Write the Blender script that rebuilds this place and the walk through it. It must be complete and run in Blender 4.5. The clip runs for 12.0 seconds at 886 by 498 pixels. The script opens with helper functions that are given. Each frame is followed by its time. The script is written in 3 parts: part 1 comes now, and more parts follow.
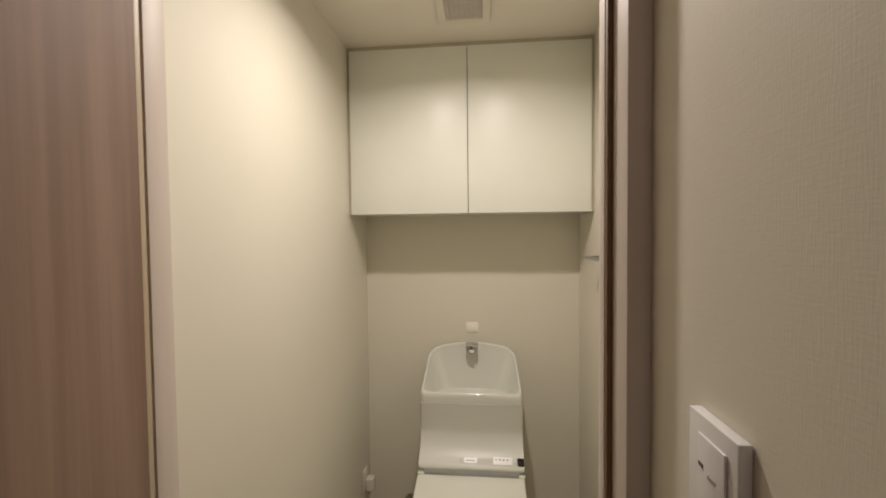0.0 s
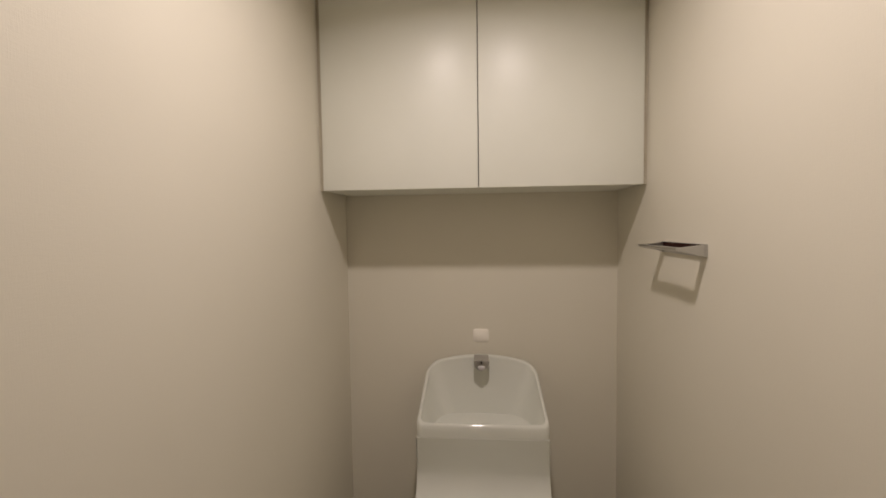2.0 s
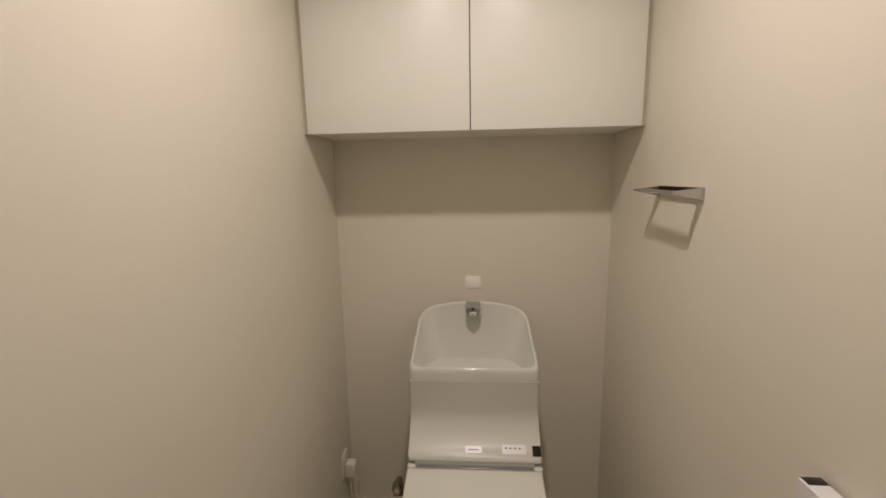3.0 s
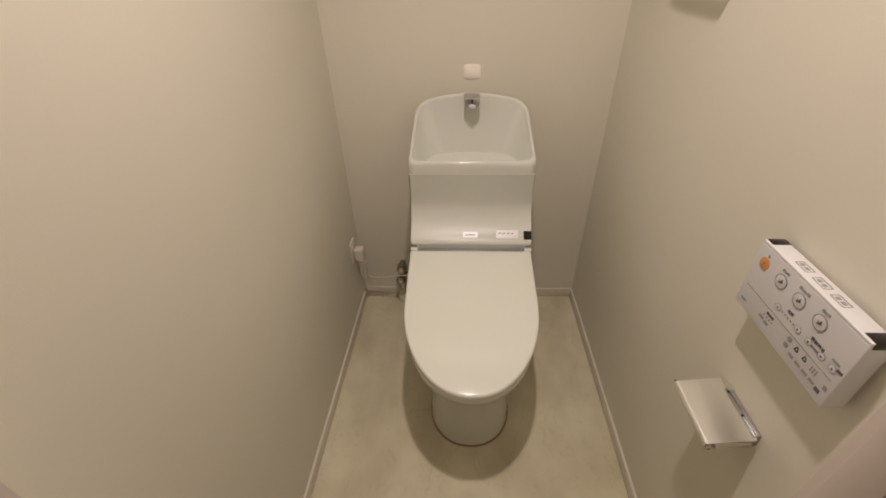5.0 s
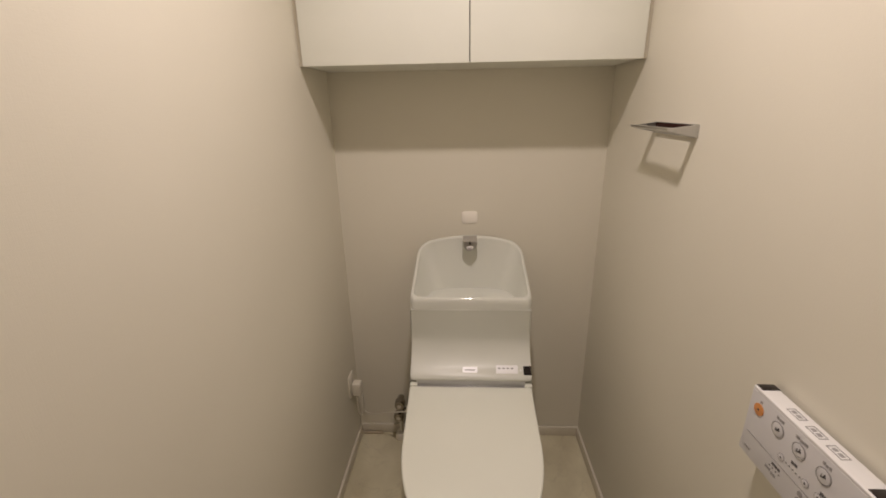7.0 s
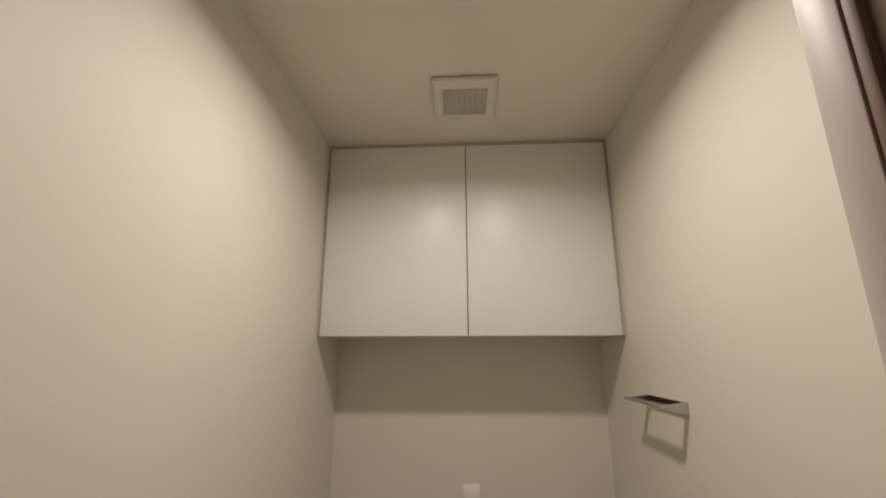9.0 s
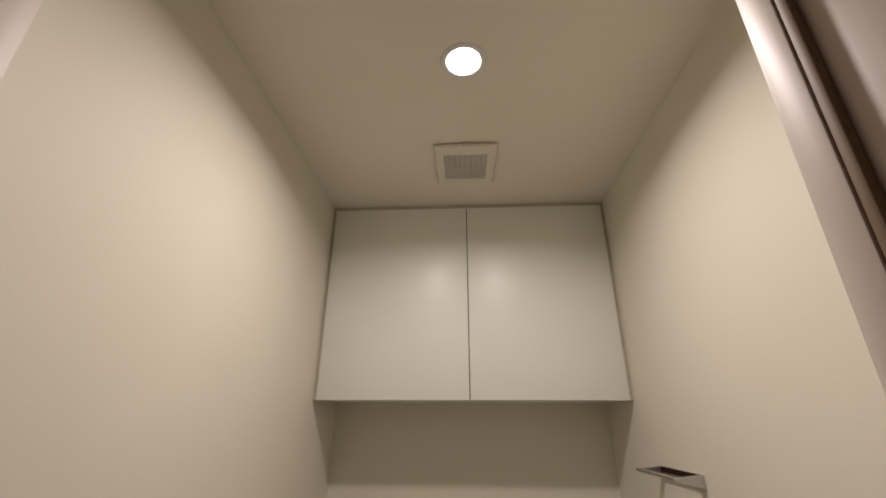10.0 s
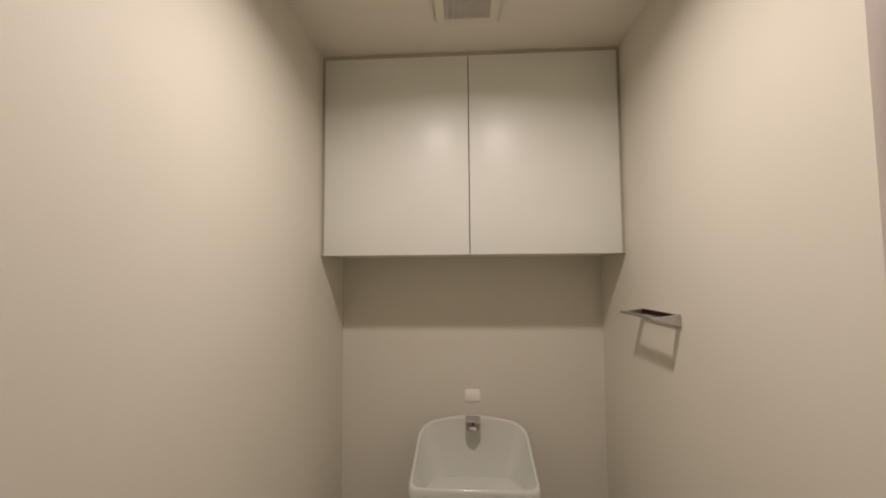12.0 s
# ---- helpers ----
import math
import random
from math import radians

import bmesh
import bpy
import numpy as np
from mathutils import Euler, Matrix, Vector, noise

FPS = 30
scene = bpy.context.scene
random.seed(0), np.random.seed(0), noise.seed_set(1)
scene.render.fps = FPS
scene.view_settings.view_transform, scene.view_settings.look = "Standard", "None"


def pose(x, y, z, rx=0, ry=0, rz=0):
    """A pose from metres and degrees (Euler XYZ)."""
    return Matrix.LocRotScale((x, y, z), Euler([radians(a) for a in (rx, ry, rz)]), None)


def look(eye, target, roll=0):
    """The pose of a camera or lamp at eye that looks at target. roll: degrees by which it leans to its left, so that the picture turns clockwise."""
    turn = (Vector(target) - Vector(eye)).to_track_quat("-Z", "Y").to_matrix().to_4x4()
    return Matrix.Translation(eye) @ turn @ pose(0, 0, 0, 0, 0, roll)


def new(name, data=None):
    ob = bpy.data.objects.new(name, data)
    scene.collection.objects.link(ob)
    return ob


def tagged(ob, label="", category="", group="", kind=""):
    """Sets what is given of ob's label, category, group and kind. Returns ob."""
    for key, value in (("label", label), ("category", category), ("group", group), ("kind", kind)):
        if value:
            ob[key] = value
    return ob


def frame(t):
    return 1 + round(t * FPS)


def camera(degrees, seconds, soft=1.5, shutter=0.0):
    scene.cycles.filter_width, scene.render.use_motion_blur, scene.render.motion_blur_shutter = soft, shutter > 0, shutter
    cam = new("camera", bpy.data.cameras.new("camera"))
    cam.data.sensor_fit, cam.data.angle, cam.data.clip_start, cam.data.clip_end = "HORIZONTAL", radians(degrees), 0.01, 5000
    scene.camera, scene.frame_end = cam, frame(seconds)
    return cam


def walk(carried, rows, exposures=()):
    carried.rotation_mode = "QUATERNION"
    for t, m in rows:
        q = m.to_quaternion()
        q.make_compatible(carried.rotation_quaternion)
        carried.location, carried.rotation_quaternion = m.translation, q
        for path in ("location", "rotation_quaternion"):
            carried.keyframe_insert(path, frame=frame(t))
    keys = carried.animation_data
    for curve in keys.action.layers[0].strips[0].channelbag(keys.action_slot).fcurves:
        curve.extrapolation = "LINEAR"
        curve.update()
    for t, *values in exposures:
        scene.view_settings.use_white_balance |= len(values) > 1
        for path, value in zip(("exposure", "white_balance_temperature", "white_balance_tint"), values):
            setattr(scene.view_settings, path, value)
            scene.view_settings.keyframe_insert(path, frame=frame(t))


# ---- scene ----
cam = camera(93.4, 12.0, 1.8)
PATH = [
    (0, (0.055, -1.812, 1.352), (-0.137, 0.177, 1.285), -0.6),
    (0.5, (0.006, -1.704, 1.344), (-0.191, 0.285, 1.278), -0.6),
    (1, (-0.039, -1.587, 1.341), (-0.229, 0.403, 1.272), -0.6),
    (1.5, (-0.034, -1.487, 1.329), (-0.222, 0.503, 1.253), -0.8),
    (2, (-0.006, -1.43, 1.32), (-0.169, 0.561, 1.221), -0.8),
    (2.5, (0.003, -1.4, 1.31), (-0.146, 0.587, 1.139), -0.9),
    (3, (0.001, -1.406, 1.309), (-0.136, 0.561, 0.971), -1.1),
    (3.5, (-0.002, -1.413, 1.304), (-0.13, 0.508, 0.765), -1.3),
    (3.7, (-0.004, -1.414, 1.303), (-0.13, 0.474, 0.66), -1.35),
    (5.3, (-0.023, -1.416, 1.27), (-0.116, 0.184, 0.072), -1.6),
    (5.5, (-0.024, -1.416, 1.27), (-0.116, 0.183, 0.072), -1.6),
    (6, (-0.02, -1.414, 1.274), (-0.116, 0.259, 0.182), -1.6),
    (6.5, (-0.017, -1.426, 1.291), (-0.117, 0.36, 0.396), -1.3),
    (7, (-0.018, -1.446, 1.322), (-0.116, 0.446, 0.68), -1.1),
    (7.5, (-0.014, -1.467, 1.341), (-0.119, 0.499, 0.991), -0.9),
    (7.7, (-0.013, -1.473, 1.348), (-0.118, 0.508, 1.116), -0.8),
    (9.3, (-0.008, -1.51, 1.38), (-0.11, 0.391, 2.004), 0.1),
    (9.5, (-0.008, -1.511, 1.38), (-0.11, 0.361, 2.075), 0.2),
    (10, (-0.009, -1.511, 1.376), (-0.111, 0.334, 2.141), 0.2),
    (10.5, (-0.009, -1.506, 1.37), (-0.119, 0.377, 2.034), 0.2),
    (11, (-0.01, -1.505, 1.371), (-0.122, 0.436, 1.842), -0.1),
    (11.5, (-0.009, -1.502, 1.375), (-0.118, 0.477, 1.645), -0.3),
    (12, (-0.007, -1.499, 1.368), (-0.125, 0.494, 1.499), -0.4),
]
EXPOSURES = [
    (0, 0.11, 6360, 8), (0.5, 0.07, 6390, 13), (1, -0.03, 6380, 14), (1.5, -0.17, 6350, 14), (2.5, -0.26, 6350, 14), (3, -0.17, 6360, 14), (3.7, -0.04, 6390, 14), (5.5, 0.27, 6440, 15),
    (6.2, 0.22, 6440, 15), (7, 0.07, 6390, 15), (7.7, -0.17, 6350, 14), (9.5, -0.46, 6280, 14), (10, -0.47, 6280, 14), (11, -0.41, 6280, 14), (12, -0.31, 6260, 14)]
walk(cam, [(t, look(eye, target, roll)) for t, eye, target, roll in PATH], EXPOSURES)

# ---- plan, in metres ----
HALF, CEIL, WALL = 0.46, 2.068, 0.1          # half width of the room, ceiling height, wall thickness
FRONT, OUTER = -1.262, -1.352                # the front wall's inner and outer faces
CORR_R, CORR_L, CORR_B = 0.2285, -1.05, -3.3  # the corridor
LAMP_X, LAMP_Y = -0.004, -0.858
TX = 0.004                                   # the toilet's centre line

# ---- light ----
world = bpy.data.worlds.new("dark_world")
world.use_nodes = True
world.node_tree.nodes["Background"].inputs["Color"].default_value = (0, 0, 0, 1)
world.node_tree.nodes["Background"].inputs["Strength"].default_value = 0
scene.world = world


def disk_lamp(name, place, watts, colour, size, spread):
    data = bpy.data.lights.new(name, "AREA")
    data.shape, data.size, data.energy, data.color, data.spread = "DISK", size, watts, colour, radians(spread)
    ob = new(name, data)
    ob.matrix_world = pose(*place)
    return ob


disk_lamp("room_downlight_lamp", (LAMP_X, LAMP_Y, CEIL - 0.004), 6.7, (1.0, 0.868, 0.788), 0.068, 157)
# Unseen lamp, added as a dim pink fill for corridor and near walls.
disk_lamp("corridor_fill_lamp", (-0.05, -2.2, CEIL - 0.004), 0.62, (1.0, 0.74, 0.72), 0.072, 165)


# ---- materials ----
def material(name, colour, rough=0.5, metal=0.0, coat=0.0, ior=1.5):
    m = bpy.data.materials.new(name)
    m.use_nodes = True
    b = m.node_tree.nodes["Principled BSDF"]
    b.inputs["Base Color"].default_value = (*colour, 1)
    b.inputs["Roughness"].default_value = rough
    b.inputs["Metallic"].default_value = metal
    b.inputs["Coat Weight"].default_value = coat
    b.inputs["IOR"].default_value = ior
    return m


def grain(m, low, high, scale, stretch=(1, 1, 1), detail=4, bump=0.0, bump_scale=None, bump_stretch=None, spread=(0.35, 0.65), rough=None, distance=0.001):
    """Colour that wanders between low and high, roughness that wanders with it, and a fine relief."""
    n, link = m.node_tree.nodes, m.node_tree.links
    b = n["Principled BSDF"]
    co = n.new("ShaderNodeTexCoord")
    mp = n.new("ShaderNodeMapping")
    mp.inputs["Scale"].default_value = stretch
    link.new(co.outputs["Object"], mp.inputs["Vector"])
    tx = n.new("ShaderNodeTexNoise")
    tx.inputs["Scale"].default_value, tx.inputs["Detail"].default_value = scale, detail
    link.new(mp.outputs["Vector"], tx.inputs["Vector"])
    ramp = n.new("ShaderNodeValToRGB")
    ramp.color_ramp.elements[0].position, ramp.color_ramp.elements[1].position = spread
    ramp.color_ramp.elements[0].color, ramp.color_ramp.elements[1].color = (*low, 1), (*high, 1)
    link.new(tx.outputs["Fac"], ramp.inputs["Fac"])
    link.new(ramp.outputs["Color"], b.inputs["Base Color"])
    if rough:
        r = n.new("ShaderNodeMapRange")
        r.inputs["To Min"].default_value, r.inputs["To Max"].default_value = rough
        link.new(tx.outputs["Fac"], r.inputs["Value"])
        link.new(r.outputs["Result"], b.inputs["Roughness"])
    if bump:
        mp2 = n.new("ShaderNodeMapping")
        mp2.inputs["Scale"].default_value = bump_stretch or stretch
        link.new(co.outputs["Object"], mp2.inputs["Vector"])
        fine = n.new("ShaderNodeTexNoise")
        fine.inputs["Scale"].default_value, fine.inputs["Detail"].default_value = bump_scale or scale * 8, 3
        link.new(mp2.outputs["Vector"], fine.inputs["Vector"])
        bp = n.new("ShaderNodeBump")
        bp.inputs["Strength"].default_value, bp.inputs["Distance"].default_value = bump, distance
        link.new(fine.outputs["Fac"], bp.inputs["Height"])
        link.new(bp.outputs["Normal"], b.inputs["Normal"])
    return m


def weave(m, low, high):
    """Woven vinyl wallpaper: long upright threads crossed by fine ones, with faint blotches."""
    grain(m, low, high, 2.2, spread=(0.25, 0.75), rough=(0.55, 0.7))
    n, link = m.node_tree.nodes, m.node_tree.links
    b = n["Principled BSDF"]
    co = n.new("ShaderNodeTexCoord")
    heights = []
    for stretch in ((700, 700, 60), (90, 90, 520)):
        mp = n.new("ShaderNodeMapping")
        mp.inputs["Scale"].default_value = stretch
        link.new(co.outputs["Object"], mp.inputs["Vector"])
        tx = n.new("ShaderNodeTexNoise")
        tx.inputs["Scale"].default_value, tx.inputs["Detail"].default_value = 1.0, 2
        link.new(mp.outputs["Vector"], tx.inputs["Vector"])
        heights.append(tx)
    add = n.new("ShaderNodeMath")
    link.new(heights[0].outputs["Fac"], add.inputs[0])
    link.new(heights[1].outputs["Fac"], add.inputs[1])
    bp = n.new("ShaderNodeBump")
    bp.inputs["Strength"].default_value, bp.inputs["Distance"].default_value = 0.27, 0.0004
    link.new(add.outputs[0], bp.inputs["Height"])
    link.new(bp.outputs["Normal"], b.inputs["Normal"])
    return m


WALLPAPER = weave(material("woven_wallpaper", (0.76, 0.73, 0.68), 0.62), (0.720, 0.687, 0.581), (0.755, 0.722, 0.616))
CEILING_PAPER = grain(material("ceiling_paper", (0.78, 0.75, 0.70), 0.7), (0.78, 0.735, 0.635), (0.81, 0.765, 0.67), 3, bump=0.25, bump_scale=320, rough=(0.65, 0.8), distance=0.0006)
FLOOR_VINYL = grain(material("floor_vinyl", (0.612, 0.567, 0.446), 0.4), (0.566, 0.514, 0.359), (0.719, 0.672, 0.495), 6, (1, 0.7, 1), 9, bump=0.12, bump_scale=160, spread=(0.36, 0.64), rough=(0.34, 0.5), distance=0.0005)


def speckle(m, colour):
    """Sparse dark specks and a few thin veins over a stone-patterned sheet."""
    n, link = m.node_tree.nodes, m.node_tree.links
    b = n["Principled BSDF"]
    base = b.inputs["Base Color"].links[0].from_socket
    co = n.new("ShaderNodeTexCoord")
    fac = None
    for scale, distort, low, high in ((22.0, 1.5, 0.70, 0.78), (3.2, 3.0, 0.0, 0.0)):
        tx = n.new("ShaderNodeTexNoise")
        tx.inputs["Scale"].default_value, tx.inputs["Detail"].default_value, tx.inputs["Distortion"].default_value = scale, 5, distort
        link.new(co.outputs["Object"], tx.inputs["Vector"])
        r = n.new("ShaderNodeValToRGB")
        e = r.color_ramp.elements
        if high:
            e[0].position, e[1].position = low, high
        else:
            e[0].position, e[1].position = 0.488, 0.512
            e[0].color, e[1].color = (0, 0, 0, 1), (0, 0, 0, 1)
            e.new(0.5).color = (0.45, 0.45, 0.45, 1)
        link.new(tx.outputs["Fac"], r.inputs["Fac"])
        if fac is None:
            fac = r.outputs["Color"]
        else:
            mx = n.new("ShaderNodeMix")
            mx.data_type, mx.blend_type = "RGBA", "LIGHTEN"
            mx.inputs[0].default_value = 1.0
            link.new(fac, mx.inputs[6])
            link.new(r.outputs["Color"], mx.inputs[7])
            fac = mx.outputs[2]
    soft = n.new("ShaderNodeMath")
    soft.operation = "MULTIPLY"
    soft.inputs[1].default_value = 0.55
    link.new(fac, soft.inputs[0])
    out = n.new("ShaderNodeMix")
    out.data_type = "RGBA"
    link.new(soft.outputs[0], out.inputs[0])
    link.new(base, out.inputs[6])
    out.inputs[7].default_value = (*colour, 1)
    link.new(out.outputs[2], b.inputs["Base Color"])


speckle(FLOOR_VINYL, (0.40, 0.35, 0.27))
TRIM_WHITE = grain(material("trim_sheet", (0.72, 0.67, 0.6), 0.45), (0.70, 0.655, 0.55), (0.74, 0.695, 0.59), 6, (1, 1, 0.1), bump=0.08, bump_scale=200, rough=(0.4, 0.5), distance=0.0004)
FRAME_SHEET = grain(material("frame_sheet", (0.66, 0.57, 0.50), 0.4), (0.63, 0.555, 0.495), (0.68, 0.605, 0.545), 18, (1, 1, 0.06), 5, bump=0.15, bump_scale=220, bump_stretch=(1, 1, 0.04), rough=(0.42, 0.54), distance=0.0004)
DOOR_WOOD = grain(material("door_wood", (0.2, 0.12, 0.08), 0.45), (0.21, 0.135, 0.095), (0.33, 0.225, 0.17), 42, (1, 1, 0.03), 8, bump=0.3, bump_scale=260, bump_stretch=(1, 1, 0.02), spread=(0.32, 0.70), rough=(0.58, 0.72), distance=0.0005)
# Olive-brown colour that paints shade instead of the pale frame sheet.
SHADE_BROWN = grain(material("shade_brown_sheet", (0.38, 0.29, 0.21), 0.45), (0.48, 0.40, 0.28), (0.56, 0.47, 0.34), 18, (1, 1, 0.06), 5, bump=0.15, bump_scale=220, bump_stretch=(1, 1, 0.04), rough=(0.4, 0.5), distance=0.0004)
GASKET = material("brown_gasket", (0.19, 0.115, 0.05), 0.6)
CAULK = material("brown_caulk", (0.30, 0.21, 0.13), 0.6)
CABINET_WHITE = grain(material("cabinet_melamine", (0.78, 0.775, 0.72), 0.3), (0.805, 0.818, 0.738), (0.83, 0.843, 0.768), 4, bump=0.06, bump_scale=180, rough=(0.35, 0.42), distance=0.0003)
CABINET_EDGE = grain(material("cabinet_carcass", (0.5, 0.46, 0.38), 0.5), (0.52, 0.475, 0.37), (0.57, 0.525, 0.42), 12, rough=(0.45, 0.55))
CERAMIC = grain(material("glazed_ceramic", (0.82, 0.82, 0.8), 0.09, coat=0.3), (0.695, 0.708, 0.640), (0.715, 0.728, 0.665), 3, rough=(0.07, 0.12))
LID_PLASTIC = grain(material("lid_plastic", (0.80, 0.78, 0.73), 0.22), (0.80, 0.815, 0.725), (0.815, 0.83, 0.745), 4, rough=(0.10, 0.16), bump=0.12, bump_scale=14, distance=0.0012)
TANK_SHELL = grain(material("tank_shell", (0.80, 0.80, 0.75), 0.24), (0.670, 0.683, 0.618), (0.695, 0.708, 0.643), 4, rough=(0.30, 0.38), bump=0.05, bump_scale=40, distance=0.0003)
# Chrome with the knobs' dark brown reflections put into its base colour.
DARKENED_CHROME = grain(material("darkened_chrome", (0.36, 0.33, 0.29), 0.12, metal=1.0), (0.30, 0.27, 0.23), (0.42, 0.39, 0.35), 25, rough=(0.08, 0.2))
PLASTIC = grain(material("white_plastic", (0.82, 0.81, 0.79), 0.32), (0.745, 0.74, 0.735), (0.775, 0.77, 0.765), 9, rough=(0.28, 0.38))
PANEL = grain(material("remote_panel", (0.60, 0.59, 0.60), 0.42), (0.635, 0.625, 0.635), (0.675, 0.665, 0.675), 9, rough=(0.38, 0.48))
IVORY = grain(material("ivory_plastic", (0.74, 0.70, 0.60), 0.35), (0.72, 0.68, 0.58), (0.76, 0.72, 0.62), 9, rough=(0.3, 0.42))
CHROME = grain(material("chrome", (0.7, 0.69, 0.67), 0.08, metal=1.0), (0.68, 0.67, 0.65), (0.72, 0.71, 0.69), 14, rough=(0.05, 0.14))
MIRROR = material("polished_chrome", (0.88, 0.87, 0.84), 0.28, metal=1.0)
SATIN = grain(material("satin_metal", (0.55, 0.55, 0.55), 0.3, metal=1.0), (0.52, 0.52, 0.52), (0.58, 0.58, 0.58), 30, rough=(0.25, 0.38))
GREY_STRIP = material("silver_strip", (0.6, 0.6, 0.6), 0.3, metal=0.8)
BLACK = material("black_window", (0.012, 0.008, 0.008), 0.12)
# Matt brown stands in for the dark reflection inside the towel ring.
REFLECTION_BROWN = material("brown_reflection", (0.035, 0.014, 0.011), 0.85, ior=1.2)
# Near black, painting shade behind the vent slats and between cabinet doors; also screws.
DARK_GAP = material("dark_gap", (0.03, 0.025, 0.02), 0.8)
ORANGE = material("orange_print", (0.66, 0.27, 0.075), 0.35)
INK = material("grey_print", (0.10, 0.095, 0.10), 0.4)
PALE_INK = material("pale_grey_print", (0.31, 0.30, 0.30), 0.4)
LABEL = material("label_sheet", (0.90, 0.90, 0.91), 0.3)
# Near-white base colour that paints the light reflected onto the back wall.
CAUSTIC_WHITE = material("painted_caustic", (0.93, 0.89, 0.80), 0.35)
GRILLE = grain(material("vent_grille", (0.62, 0.58, 0.52), 0.4), (0.60, 0.56, 0.50), (0.65, 0.61, 0.55), 20, rough=(0.35, 0.45))
GLOW = material("lamp_diffuser", (0.9, 0.88, 0.84), 0.4)
GLOW.node_tree.nodes["Principled BSDF"].inputs["Emission Color"].default_value = (1.0, 0.9, 0.76, 1)
GLOW.node_tree.nodes["Principled BSDF"].inputs["Emission Strength"].default_value = 6.0


# ---- building helpers ----
def mesh_of(bm, name, mat, smooth=True, angle=40):
    bmesh.ops.recalc_face_normals(bm, faces=bm.faces)
    me = bpy.data.meshes.new(name)
    bm.to_mesh(me)
    bm.free()
    me.materials.append(mat)
    if smooth:
        me.polygons.foreach_set("use_smooth", [True] * len(me.polygons))
        me.set_sharp_from_angle(angle=radians(angle))
    return me


def part(name, bm, mat, parent=None, label="", smooth=True, angle=40):
    ob = new(name, mesh_of(bm, name, mat, smooth, angle))
    if parent is not None:
        ob.parent = parent
        ob.matrix_parent_inverse = parent.matrix_basis.inverted()
    if label:
        ob["label"] = label
    return ob


def thing(name, place, label, category, group="", kind=""):
    ob = new(name)
    ob.empty_display_size = 0.05
    ob.matrix_basis = pose(*place)
    return tagged(ob, label, category, group, kind)


def box(x0, x1, y0, y1, z0, z1, bevel=0.0, segments=2, bm=None):
    own = bmesh.new()
    bmesh.ops.create_cube(own, size=1, matrix=Matrix.Translation(((x0 + x1) / 2, (y0 + y1) / 2, (z0 + z1) / 2)) @ Matrix.Diagonal((x1 - x0, y1 - y0, z1 - z0, 1)))
    if bevel:
        bmesh.ops.bevel(own, geom=own.edges[:], offset=bevel, segments=segments, profile=0.5, affect="EDGES")
    return merge(bm, own)


def merge(bm, own):
    """Adds the bmesh own to bm, or gives it back where bm is None."""
    if bm is None:
        return own
    me = bpy.data.meshes.new("scratch")
    own.to_mesh(me)
    own.free()
    bm.from_mesh(me)
    bpy.data.meshes.remove(me)
    return bm


def rod(a, b, r0, r1=None, sides=20, bevel=0.0, bm=None):
    """A round bar from a to b."""
    own = bmesh.new()
    a, b = Vector(a), Vector(b)
    m = Matrix.Translation((a + b) / 2) @ (b - a).to_track_quat("Z", "Y").to_matrix().to_4x4()
    bmesh.ops.create_cone(own, cap_ends=True, segments=sides, radius1=r0, radius2=r0 if r1 is None else r1, depth=(b - a).length, matrix=m)
    if bevel:
        bmesh.ops.bevel(own, geom=[e for e in own.edges if any(len(f.verts) > 4 for f in e.link_faces)], offset=bevel, segments=2, profile=0.5, affect="EDGES")
    return merge(bm, own)


def loft(rings, close_start=True, close_end=True, bm=None):
    """A skin over closed rings of equally many points."""
    own = bmesh.new()
    rows = [[own.verts.new(p) for p in ring] for ring in rings]
    for r0, r1 in zip(rows, rows[1:]):
        for i in range(len(r0)):
            j = (i + 1) % len(r0)
            own.faces.new((r0[i], r0[j], r1[j], r1[i]))
    if close_start:
        own.faces.new(rows[0][::-1])
    if close_end:
        own.faces.new(rows[-1])
    return merge(bm, own)


def extrude_x(profile, x0, x1, bevel=0.0, segments=3):
    """A closed (y, z) outline drawn out from x0 to x1, with its end edges rounded."""
    bm = bmesh.new()
    a = [bm.verts.new((x0, y, z)) for y, z in profile]
    b = [bm.verts.new((x1, y, z)) for y, z in profile]
    ends = [bm.faces.new(a), bm.faces.new(b[::-1])]
    for i in range(len(a)):
        j = (i + 1) % len(a)
        bm.faces.new((a[i], b[i], b[j], a[j]))
    if bevel:
        bmesh.ops.bevel(bm, geom=[e for f in ends for e in f.edges], offset=bevel, segments=segments, profile=0.5, affect="EDGES")
    return bm


def tube(name, points, radius, mat, parent=None, label=""):
    """A soft cable or hose through points, as a mesh."""
    pts = [Vector(p) for p in points]
    fine = []
    for i in range(len(pts) - 1):
        p0, p1, p2, p3 = pts[max(i - 1, 0)], pts[i], pts[i + 1], pts[min(i + 2, len(pts) - 1)]
        for k in range(6):
            s = k / 6
            fine.append(0.5 * (2 * p1 + (p2 - p0) * s + (2 * p0 - 5 * p1 + 4 * p2 - p3) * s * s + (3 * p1 - p0 - 3 * p2 + p3) * s ** 3))
    fine.append(pts[-1])
    rings = []
    for i, p in enumerate(fine):
        d = (fine[min(i + 1, len(fine) - 1)] - fine[max(i - 1, 0)]).normalized()
        q = d.to_track_quat("Z", "Y")
        rings.append([p + q @ Vector((radius * math.cos(a), radius * math.sin(a), 0)) for a in np.linspace(0, 2 * math.pi, 10, endpoint=False)])
    return part(name, loft(rings), mat, parent, label)


# ---- setting ----
def slab(name, bm, mat, label, category):
    ob = part(name, bm, mat, None, "", smooth=False)
    return tagged(ob, label, category, "", "structure")


